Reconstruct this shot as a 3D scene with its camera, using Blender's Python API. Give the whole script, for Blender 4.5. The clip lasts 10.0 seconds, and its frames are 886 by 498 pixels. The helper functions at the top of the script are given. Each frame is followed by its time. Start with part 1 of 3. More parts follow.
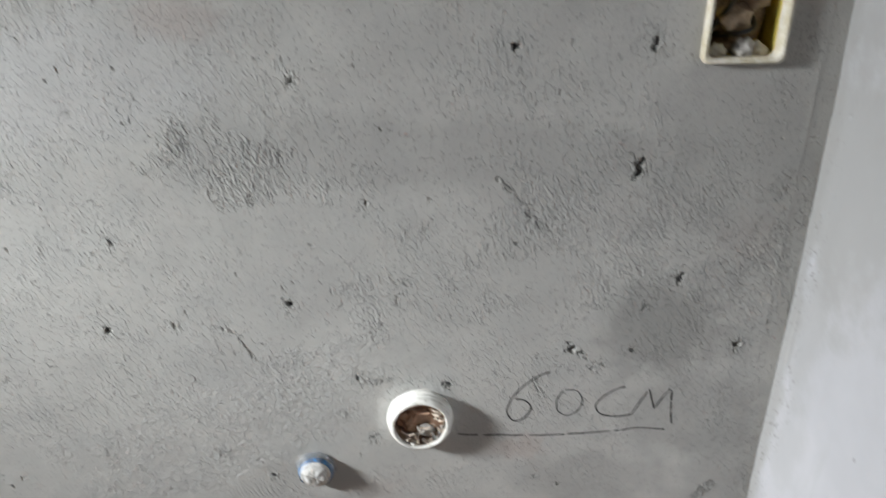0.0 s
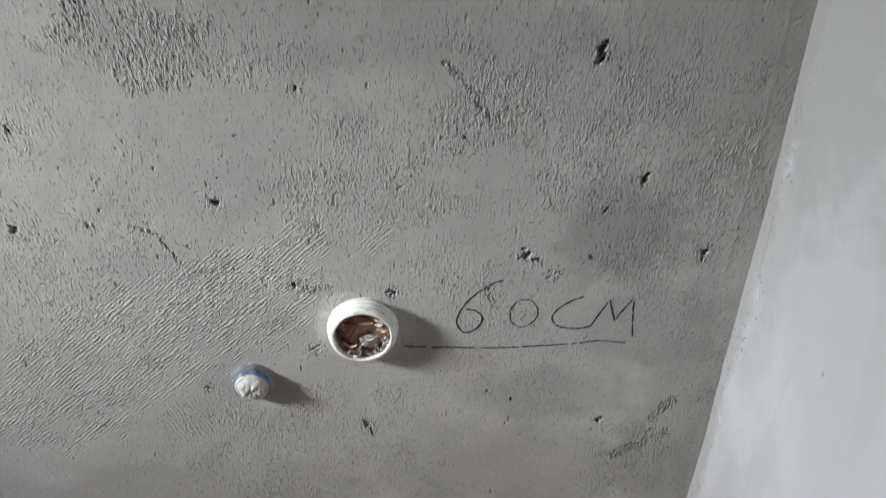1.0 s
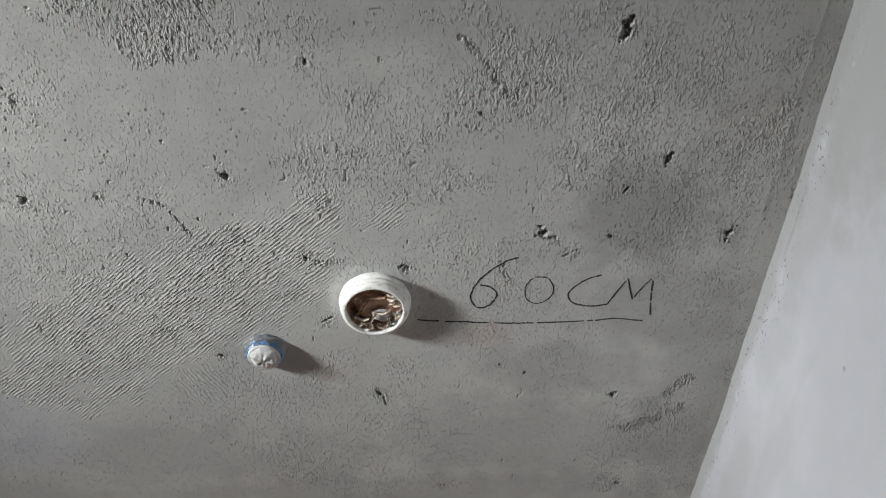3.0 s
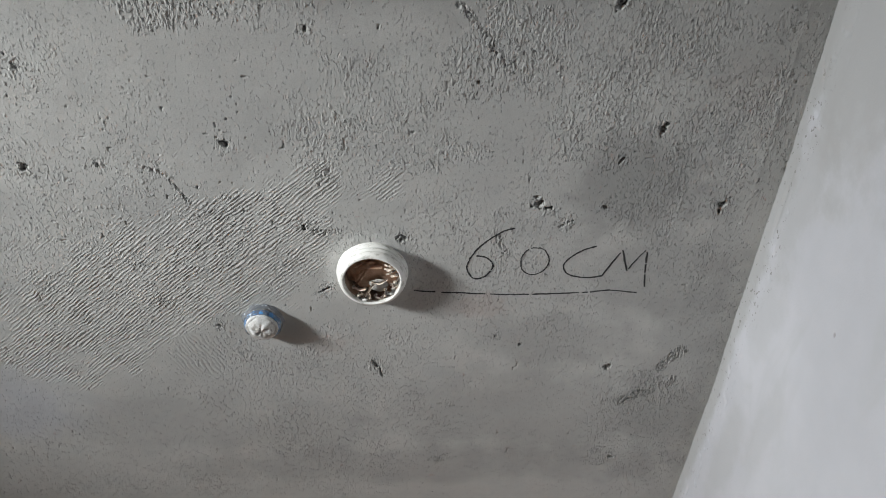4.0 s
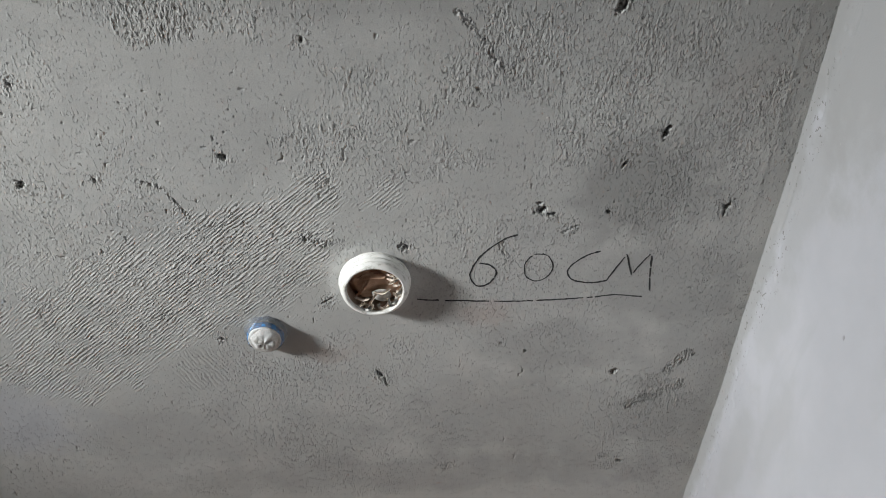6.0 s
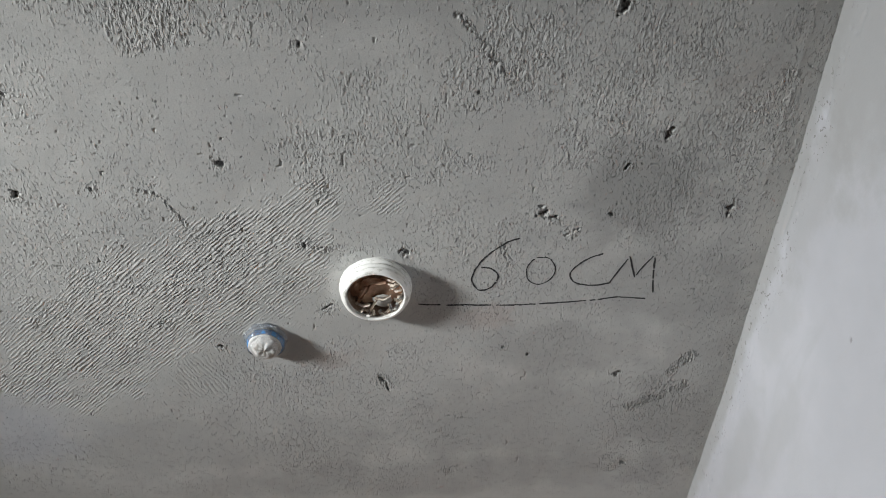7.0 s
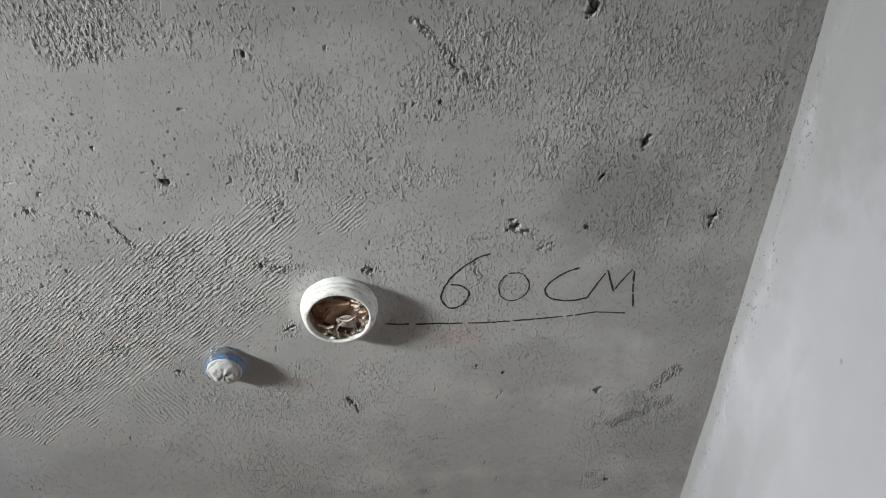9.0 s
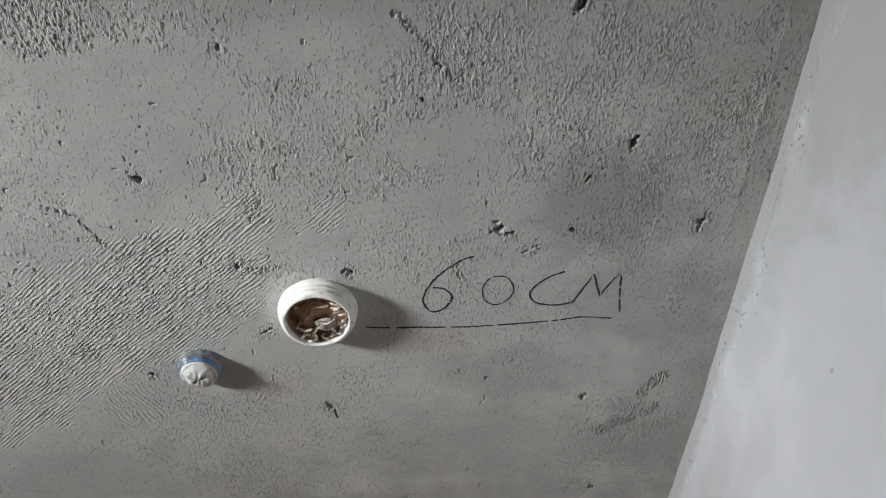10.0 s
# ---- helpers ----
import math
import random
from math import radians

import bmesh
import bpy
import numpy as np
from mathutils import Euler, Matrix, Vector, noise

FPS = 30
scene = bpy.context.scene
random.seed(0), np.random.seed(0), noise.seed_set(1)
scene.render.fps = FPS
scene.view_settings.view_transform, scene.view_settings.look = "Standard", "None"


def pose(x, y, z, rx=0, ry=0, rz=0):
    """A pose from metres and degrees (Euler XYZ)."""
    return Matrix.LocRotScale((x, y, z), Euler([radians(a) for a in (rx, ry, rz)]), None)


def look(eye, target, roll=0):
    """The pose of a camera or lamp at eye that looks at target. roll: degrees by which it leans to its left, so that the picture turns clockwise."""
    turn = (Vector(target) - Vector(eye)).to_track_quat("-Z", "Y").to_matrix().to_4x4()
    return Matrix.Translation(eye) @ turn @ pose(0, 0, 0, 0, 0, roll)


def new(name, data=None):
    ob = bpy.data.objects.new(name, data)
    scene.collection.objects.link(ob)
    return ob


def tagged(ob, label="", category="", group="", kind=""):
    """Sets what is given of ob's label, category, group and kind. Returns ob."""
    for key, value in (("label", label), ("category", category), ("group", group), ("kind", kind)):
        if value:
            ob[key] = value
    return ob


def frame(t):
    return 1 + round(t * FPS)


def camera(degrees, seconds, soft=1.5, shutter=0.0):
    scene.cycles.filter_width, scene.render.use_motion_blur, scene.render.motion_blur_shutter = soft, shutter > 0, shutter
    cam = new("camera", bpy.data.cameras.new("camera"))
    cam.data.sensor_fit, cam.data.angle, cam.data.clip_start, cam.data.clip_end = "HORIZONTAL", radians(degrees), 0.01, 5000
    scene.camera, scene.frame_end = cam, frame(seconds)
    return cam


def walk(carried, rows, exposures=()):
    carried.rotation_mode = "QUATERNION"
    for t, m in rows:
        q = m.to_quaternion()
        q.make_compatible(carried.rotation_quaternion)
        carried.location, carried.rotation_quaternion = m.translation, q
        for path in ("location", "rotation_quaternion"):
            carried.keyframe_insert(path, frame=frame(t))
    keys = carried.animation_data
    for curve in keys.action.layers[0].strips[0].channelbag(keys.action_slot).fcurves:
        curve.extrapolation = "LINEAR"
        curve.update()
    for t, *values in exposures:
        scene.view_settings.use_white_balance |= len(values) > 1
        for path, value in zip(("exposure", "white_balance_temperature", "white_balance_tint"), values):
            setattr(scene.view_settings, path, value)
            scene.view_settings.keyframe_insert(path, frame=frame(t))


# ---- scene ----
cam = camera(57.8, 10.0, soft=1.0, shutter=0.4)
PATH = [
    (0, (-0.01, -0.602, 1.079), (0.096, 1.194, 0.206), 0.2),
    (0.3, (0.013, -0.608, 1.058), (0.165, 1.165, 0.145), 1.1),
    (0.5, (0.019, -0.6, 1.063), (0.162, 1.163, 0.128), 1.1),
    (0.7, (0.015, -0.582, 1.062), (0.175, 1.159, 0.091), 1.4),
    (1, (0.028, -0.559, 1.032), (0.163, 1.145, -0.006), 1.3),
    (1.3, (0.03, -0.519, 1.021), (0.151, 1.129, -0.106), 0.7),
    (1.5, (0.042, -0.51, 1.003), (0.144, 1.148, -0.111), 0.9),
    (2, (0.053, -0.515, 1.019), (0.043, 1.147, -0.093), -0.6),
    (2.2, (0.05, -0.535, 1.032), (0.015, 1.151, -0.043), -1.0),
    (2.5, (0.04, -0.526, 1.062), (0.032, 1.13, -0.059), -0.4),
    (2.7, (0.042, -0.525, 1.057), (0.086, 1.103, -0.103), 0.8),
    (3.8, (0.031, -0.542, 1.05), (0.112, 1.062, -0.142), 1.5),
    (4, (0.037, -0.544, 1.042), (0.118, 1.06, -0.15), 1.8),
    (4.5, (0.034, -0.541, 1.044), (0.107, 1.071, -0.137), 2.0),
    (5, (0.034, -0.537, 1.046), (0.096, 1.058, -0.159), 1.1),
    (5.5, (0.038, -0.537, 1.045), (0.107, 1.067, -0.148), 0.8),
    (7, (0.033, -0.523, 1.047), (0.119, 1.07, -0.159), -0.0),
    (7.5, (0.04, -0.519, 1.049), (0.117, 1.072, -0.16), -0.0),
    (7.6, (0.047, -0.513, 1.045), (0.092, 1.078, -0.167), -0.4),
    (8, (0.031, -0.52, 1.037), (0.063, 1.078, -0.165), 1.1),
    (8.5, (0.042, -0.5, 1.042), (0.109, 1.087, -0.173), 0.5),
    (9, (0.057, -0.482, 1.04), (0.157, 1.097, -0.184), -0.7),
    (9.5, (0.061, -0.473, 1.033), (0.165, 1.101, -0.196), -0.5),
    (10, (0.064, -0.468, 1.031), (0.188, 1.108, -0.193), 0.4),
]
walk(cam, [(t, look(eye, target, roll)) for t, eye, target, roll in PATH],
     exposures=[(0, 0.32), (0.5, 0.16), (1.0, 0.12), (1.5, 0.0), (10, 0.0)])

# ---- world and light ----
world = bpy.data.worlds.new("sky")
world.use_nodes = True
scene.world = world
wn = world.node_tree.nodes
sky = wn.new("ShaderNodeTexSky")
sky.sky_type, sky.sun_disc, sky.sun_elevation, sky.sun_rotation = "NISHITA", False, radians(40), radians(200)
world.node_tree.links.new(sky.outputs["Color"], wn["Background"].inputs["Color"])
wn["Background"].inputs["Strength"].default_value = 0.06

# The room: x from WEST to EAST, y from SOUTH to 0, z from 0 to TOP.
WEST, EAST, SOUTH, TOP, THICK = -1.35, 0.3365, -4.2, 2.8, 0.15
WIN = (-0.72, -0.27, 1.17, 1.43)        # unseen window in the west wall, edges set to trim the light: y0, y1, z0, z1


def area_lamp(name, m, w, h, power, colour):
    lamp = bpy.data.lights.new(name, "AREA")
    lamp.shape, lamp.size, lamp.size_y, lamp.energy, lamp.color = "RECTANGLE", w, h, power, colour
    ob = new(name, lamp)
    ob.matrix_world = m
    return ob


# Added lamp outside the small unseen window, standing in for its daylight.
area_lamp("window_daylight", look((WEST - 0.55, -0.61, 1.56), (0.0, 0.0, 0.62)), 0.31, 0.34, 121.0, (0.940, 0.980, 1.0))


# ---- materials ----
class Mat:
    """A node material with short ways to add nodes."""

    def __init__(self, name, rough=0.8, metal=0.0):
        self.m = bpy.data.materials.new(name)
        self.m.use_nodes = True
        self.t = self.m.node_tree
        self.b = self.t.nodes["Principled BSDF"]
        self.b.inputs["Roughness"].default_value = rough
        self.b.inputs["Metallic"].default_value = metal
        self.pos = self.t.nodes.new("ShaderNodeTexCoord").outputs["Object"]

    def link(self, a, b):
        self.t.links.new(a, b)

    def mapped(self, scale=(1, 1, 1), turn=0.0):
        n = self.t.nodes.new("ShaderNodeMapping")
        n.inputs["Scale"].default_value = scale
        n.inputs["Rotation"].default_value = (0, turn, 0)
        self.link(self.pos, n.inputs["Vector"])
        return n.outputs["Vector"]

    def noise(self, scale, detail=4.0, rough=0.55, vector=None, distort=0.0):
        n = self.t.nodes.new("ShaderNodeTexNoise")
        n.inputs["Scale"].default_value, n.inputs["Detail"].default_value = scale, detail
        n.inputs["Roughness"].default_value, n.inputs["Distortion"].default_value = rough, distort
        self.link(vector or self.pos, n.inputs["Vector"])
        return n.outputs["Fac"]

    def span(self, value, a, b, c=0.0, d=1.0, smooth=True):
        n = self.t.nodes.new("ShaderNodeMapRange")
        n.interpolation_type = "SMOOTHSTEP" if smooth else "LINEAR"
        for k, v in zip(("From Min", "From Max", "To Min", "To Max"), (a, b, c, d)):
            n.inputs[k].default_value = v
        self.link(value, n.inputs["Value"])
        return n.outputs["Result"]

    def math(self, op, a, b):
        n = self.t.nodes.new("ShaderNodeMath")
        n.operation = op
        for k, v in enumerate((a, b)):
            if isinstance(v, (int, float)):
                n.inputs[k].default_value = v
            else:
                self.link(v, n.inputs[k])
        return n.outputs["Value"]

    def mix(self, fac, a, b):
        n = self.t.nodes.new("ShaderNodeMix")
        n.data_type = "RGBA"
        for k, v in ((0, fac), (6, a), (7, b)):
            if isinstance(v, (int, float)):
                n.inputs[k].default_value = v
            elif isinstance(v, tuple):
                n.inputs[k].default_value = (*v, 1)
            else:
                self.link(v, n.inputs[k])
        return n.outputs[2]

    def spot(self, place, radii, turn=0.0, ragged=0.5, scale=22.0):
        """A soft patch with an uneven outline, for stains and painted-in shade: 1 inside, 0 outside."""
        n = self.t.nodes.new("ShaderNodeMapping")
        n.vector_type = "TEXTURE"
        n.inputs["Location"].default_value = place
        n.inputs["Rotation"].default_value = (0, turn, 0)
        n.inputs["Scale"].default_value = radii
        self.link(self.pos, n.inputs["Vector"])
        length = self.t.nodes.new("ShaderNodeVectorMath")
        length.operation = "LENGTH"
        self.link(n.outputs["Vector"], length.inputs[0])
        d = self.math("ADD", length.outputs["Value"], self.span(self.noise(scale, 5, 0.6), 0.2, 0.8, -ragged, ragged, False))
        return self.span(d, 0.45, 1.15, 1.0, 0.0)

    def attribute(self, name):
        n = self.t.nodes.new("ShaderNodeAttribute")
        n.attribute_name = name
        return n.outputs["Fac"]

    def bump(self, height, strength, distance):
        n = self.t.nodes.new("ShaderNodeBump")
        n.inputs["Strength"].default_value, n.inputs["Distance"].default_value = strength, distance
        self.link(height, n.inputs["Height"])
        self.link(n.outputs["Normal"], self.b.inputs["Normal"])

    def done(self, colour, rough=None):
        if isinstance(colour, tuple):
            self.b.inputs["Base Color"].default_value = (*colour, 1)
        else:
            self.link(colour, self.b.inputs["Base Color"])
        if rough is not None:
            self.link(rough, self.b.inputs["Roughness"])
        return self.m


def speckled(name, dark, light, scale, rough=0.8, grain=0.0004, metal=0.0):
    k = Mat(name, rough, metal)
    f = k.math("ADD", k.math("MULTIPLY", k.noise(scale, 5), 0.65), k.math("MULTIPLY", k.noise(scale * 7, 3), 0.35))
    k.bump(k.noise(scale * 5, 4), 0.6, grain)
    return k.done(k.mix(k.span(f, 0.3, 0.7), dark, light))


def plaster():
    k = Mat("cement_plaster", 0.88)
    broad = k.noise(5.5, 4, 0.55)
    mid = k.noise(26, 5, 0.6)
    streak = k.noise(9, 4, 0.6, k.mapped((1.0, 1.0, 4.5), 0.12))
    c = k.mix(k.span(broad, 0.3, 0.7), (0.41, 0.406, 0.388), (0.475, 0.468, 0.442))
    c = k.mix(k.math("MULTIPLY", k.span(mid, 0.35, 0.75), 0.45), c, (0.365, 0.364, 0.353))
    c = k.mix(k.math("MULTIPLY", k.span(streak, 0.45, 0.75), 0.3), c, (0.52, 0.51, 0.482))
    damp_and_shade, pale, warm = (0.255, 0.253, 0.242), (0.50, 0.50, 0.50), (0.36, 0.285, 0.25)
    # Dark damp stains; low down, at the corner and up high, shade painted in.
    for place, radii, turn, much in (
            ((0.225, 0, 0.70), (0.07, 1, 0.06), 0.1, 0.85), ((0.25, 0, 0.61), (0.09, 1, 0.065), 0.1, 0.5),
            ((0.17, 0, 0.535), (0.09, 1, 0.035), 0.0, 0.45), ((0.03, 0, 0.87), (0.26, 1, 0.035), 0.05, 0.35),
            ((0.26, 0, 0.86), (0.09, 1, 0.12), 0.0, 0.4), ((-0.15, 0, 0.42), (0.2, 1, 0.05), 0.1, 0.35),
            ((0.17, 0, 0.43), (0.19, 1, 0.085), 0.0, 0.5), ((0.295, 0, 0.47), (0.06, 1, 0.17), 0.0, 0.45), ((0.08, 0, 0.355), (0.3, 1, 0.035), 0.0, 0.45)):
        c = k.mix(k.math("MULTIPLY", k.spot(place, radii, turn), much), c, damp_and_shade)
    for place, radii, much in (((0.10, 0, 0.575), (0.035, 1, 0.014), 0.45), ((0.285, 0, 0.79), (0.03, 1, 0.03), 0.12),
                               ((-0.04, 0, 0.53), (0.03, 1, 0.012), 0.3), ((-0.17, 0, 0.975), (0.035, 1, 0.02), 0.35)):
        c = k.mix(k.math("MULTIPLY", k.spot(place, radii, 0.0, 0.7, 60.0), much), c, warm)
    # Cool glow low on the left, put into the colour.
    c = k.mix(k.math("MULTIPLY", k.spot((-0.36, 0, 0.45), (0.10, 1, 0.06)), 0.4), c, (0.42, 0.44, 0.50))
    c = k.mix(k.math("MULTIPLY", k.spot((-0.28, 0, 0.93), (0.16, 1, 0.06)), 0.4), c, pale)
    red = k.math("MULTIPLY", k.span(k.noise(75, 2, 0.5), 0.70, 0.76), k.span(k.noise(420, 2), 0.45, 0.6))
    c = k.mix(k.math("MULTIPLY", red, 0.5), c, (0.36, 0.22, 0.18))
    white = k.span(k.noise(330, 2, 0.5), 0.735, 0.77)
    c = k.mix(k.math("MULTIPLY", white, 0.6), c, (0.66, 0.66, 0.65))
    sand = k.noise(1100, 3, 0.6)
    c = k.mix(k.math("MULTIPLY", k.span(sand, 0.35, 0.7), 0.3), c, (0.25, 0.25, 0.245))
    grit, comb, tooth = k.attribute("grit"), k.attribute("comb"), k.attribute("tooth")
    # short upright flecks: crumbs dragged up by the trowel and the slots that they left
    lift = k.math("MULTIPLY", grit, 0.17)
    raised = k.span(k.math("ADD", k.noise(430, 2, 0.5, k.mapped((1.6, 1.0, 0.62), 0.26)), lift), 0.65, 0.77)
    slots = k.span(k.math("ADD", k.noise(390, 2, 0.55, k.mapped((1.5, 1.0, 0.70), -0.15)), k.math("MULTIPLY", lift, 0.85)), 0.65, 0.77)
    # the comb's teeth, broken into dashes
    wave = k.span(k.math("SINE", k.math("MULTIPLY", tooth, 2 * math.pi), 0.0), -0.3, 0.75)
    dashes = k.span(k.noise(330, 3, 0.6), 0.40, 0.56)
    lines = k.math("MULTIPLY", k.math("MULTIPLY", wave, dashes), comb)
    grain = k.math("ADD", k.math("MULTIPLY", sand, 0.12), k.math("SUBTRACT", k.math("MULTIPLY", raised, 0.85), k.math("MULTIPLY", slots, 0.5)))
    k.bump(k.math("ADD", grain, k.math("MULTIPLY", lines, 0.7)), 1.0, 0.0013)
    return k.done(c)


def whitewash():
    k = Mat("white_skim_coat", 0.62)
    c = k.mix(k.span(k.noise(4.5, 5, 0.6), 0.3, 0.7), (0.375, 0.375, 0.394), (0.45, 0.45, 0.472))
    smear = k.noise(7, 5, 0.6, k.mapped((1, 2.2, 0.8), 0.0), 0.6)
    c = k.mix(k.math("MULTIPLY", k.span(smear, 0.52, 0.72), 0.4), c, (0.34, 0.34, 0.342))
    shade_smudge = (0.30, 0.298, 0.29)      # grey for smudges, and for shade painted along the corner and up high
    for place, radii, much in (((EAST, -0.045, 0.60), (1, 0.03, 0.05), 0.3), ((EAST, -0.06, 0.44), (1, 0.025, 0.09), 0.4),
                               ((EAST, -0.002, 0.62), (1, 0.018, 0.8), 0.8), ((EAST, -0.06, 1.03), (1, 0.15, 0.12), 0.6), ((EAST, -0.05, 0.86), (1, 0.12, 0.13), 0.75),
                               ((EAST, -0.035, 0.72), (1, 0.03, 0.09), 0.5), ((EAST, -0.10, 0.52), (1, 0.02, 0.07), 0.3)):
        c = k.mix(k.math("MULTIPLY", k.spot(place, radii, 0.0, 0.5, 24.0), much), c, shade_smudge)
    crumbs = k.math("MULTIPLY", k.span(k.noise(260, 2, 0.5), 0.64, 0.68), k.spot((EAST, -0.012, 0.62), (1, 0.022, 0.3), 0.0, 0.8, 40.0))
    c = k.mix(crumbs, c, (0.19, 0.185, 0.175))
    c = k.mix(k.math("MULTIPLY", k.spot((EAST, -0.134, 0.662), (1, 0.0018, 0.0030), 0.0, 0.3, 200.0), 0.6), c, (0.16, 0.15, 0.14))
    dots = k.span(k.noise(190, 2, 0.5), 0.755, 0.78)
    c = k.mix(k.math("MULTIPLY", dots, 0.5), c, (0.42, 0.40, 0.38))
    k.bump(k.math("ADD", k.noise(60, 4), k.math("MULTIPLY", k.noise(500, 3), 0.4)), 0.25, 0.0012)
    return k.done(c)


PLASTER, WHITE = plaster(), whitewash()
# Browns chosen to warm the light that the unseen walls and ceiling bounce.
BOUNCE_BROWN = speckled("warm_bounce_brown", (0.34, 0.20, 0.125), (0.44, 0.275, 0.175), 14, 0.9, 0.001)
CEILING = speckled("warm_bounce_ceiling", (0.34, 0.22, 0.14), (0.44, 0.30, 0.19), 9, 0.8)


def pvc_white():
    k = Mat("white_pipe_plastic", 0.36)
    c = k.mix(k.span(k.noise(60, 4), 0.35, 0.7), (0.76, 0.75, 0.70), (0.83, 0.82, 0.79))
    grime = k.math("MULTIPLY", k.span(k.noise(150, 5, 0.65, k.mapped((1, 3.5, 1))), 0.50, 0.66), 0.7)
    c = k.mix(grime, c, (0.40, 0.385, 0.33))
    k.bump(k.noise(260, 4), 0.3, 0.0004)
    return k.done(c, k.span(k.noise(90, 3), 0.3, 0.7, 0.3, 0.6))


PVC = pvc_white()
PVC_IN = speckled("dirty_pipe_lining", (0.30, 0.20, 0.14), (0.52, 0.40, 0.31), 70, 0.75)
CARD = speckled("torn_brown_cardboard", (0.44, 0.27, 0.18), (0.62, 0.43, 0.31), 120, 0.85, 0.0003)
PAPER = speckled("dusty_paper", (0.56, 0.46, 0.37), (0.78, 0.70, 0.61), 160, 0.85, 0.0003)
MORTAR = speckled("dry_mortar", (0.30, 0.285, 0.26), (0.55, 0.53, 0.50), 190, 0.92, 0.0006)
TAN = speckled("tan_mortar", (0.22, 0.165, 0.11), (0.48, 0.38, 0.28), 90, 0.92, 0.0008)
YELLOW = speckled("yellow_box_plastic", (0.62, 0.47, 0.04), (0.78, 0.62, 0.10), 60, 0.45)
CREAM = speckled("mortar_smeared_rim", (0.50, 0.44, 0.30), (0.70, 0.67, 0.60), 70, 0.75)
CABLE = speckled("black_cable_sheath", (0.015, 0.014, 0.013), (0.04, 0.037, 0.033), 90, 0.5)
BLUE = speckled("blue_plastic", (0.03, 0.16, 0.42), (0.09, 0.30, 0.60), 160, 0.4)
CAPWHITE = speckled("dusty_white_plastic", (0.30, 0.285, 0.255), (0.74, 0.74, 0.73), 130, 0.5, 0.0005)
PENCIL = speckled("charcoal_pencil", (0.010, 0.010, 0.011), (0.035, 0.035, 0.036), 700, 0.75, 0.0002)


def film_plastic():
    k = Mat("clear_plastic_film", 0.22)
    k.b.inputs["Transmission Weight"].default_value = 0.75
    k.b.inputs["IOR"].default_value = 1.35
    k.bump(k.noise(180, 4, 0.6), 0.7, 0.001)
    return k.done(k.mix(k.span(k.noise(90, 4), 0.35, 0.65), (0.42, 0.45, 0.49), (0.66, 0.69, 0.73)))


FILM = film_plastic()


# ---- building blocks ----
def mesh_of(bm, name, material, smooth=True):
    bmesh.ops.recalc_face_normals(bm, faces=bm.faces)
    me = bpy.data.meshes.new(name)
    bm.to_mesh(me)
    bm.free()
    me.materials.append(material)
    if smooth:
        me.shade_smooth()
    return me


def part(name, bm, material, parent, label="", smooth=True):
    ob = new(name, mesh_of(bm, name, material, smooth))
    ob.parent = parent
    if label:
        tagged(ob, label)
    return ob


def thing(name, place, label, category, group=""):
    ob = new(name)
    ob.empty_display_size = 0.02
    ob.location = place
    return tagged(ob, label, category, group)


def lathe(profile, n=72, wobble=0.0, seed=0.0):
    """A turned shape about the y axis, from rows of (radius, y)."""
    bm = bmesh.new()
    rings = []
    for r, y in profile:
        ring = []
        for i in range(n):
            a = 2 * math.pi * i / n
            d = wobble * noise.noise(Vector((math.cos(a) * 2.3, math.sin(a) * 2.3, y * 160 + seed)))
            ring.append(bm.verts.new(((r + d) * math.cos(a), y + 0.6 * d, (r + d) * math.sin(a))))
        rings.append(ring)
    for a, b in zip(rings, rings[1:]):
        for i in range(n):
            bm.faces.new((a[i], a[(i + 1) % n], b[(i + 1) % n], b[i]))
    return bm


def lump(size, seed, rough=0.35, detail=3, freq=1.8):
    """A clod with an uneven surface, size as three half axes."""
    bm = bmesh.new()
    bmesh.ops.create_icosphere(bm, subdivisions=detail, radius=1.0)
    for v in bm.verts:
        d = 1 + rough * noise.fractal(v.co * freq + Vector((seed, seed * 1.7, 0)), 0.9, 2.0, 4)
        v.co = Vector((v.co.x * size[0], v.co.y * size[1], v.co.z * size[2])) * d
    return bm


def moved(bm, m):
    bmesh.ops.transform(bm, matrix=m, verts=bm.verts)
    return bm


def box_mesh(lo, hi):
    bm = bmesh.new()
    bmesh.ops.create_cube(bm, size=1.0)
    lo, hi = Vector(lo), Vector(hi)
    for v in bm.verts:
        v.co = Vector([(a + b) / 2 + c * (b - a) for a, b, c in zip(lo, hi, v.co)])
    return bm


def smooth_line(points, steps=8):
    """A rounded line through a few points (Catmull-Rom)."""
    p = [Vector(q) for q in points]
    p = [2 * p[0] - p[1]] + p + [2 * p[-1] - p[-2]]
    out = []
    for a, b, c, d in zip(p, p[1:], p[2:], p[3:]):
        for i in range(steps):
            t = i / steps
            out.append(0.5 * (2 * b + (c - a) * t + (2 * a - 5 * b + 4 * c - d) * t * t + (3 * b - a - 3 * c + d) * t ** 3))
    return out + [p[-2]]


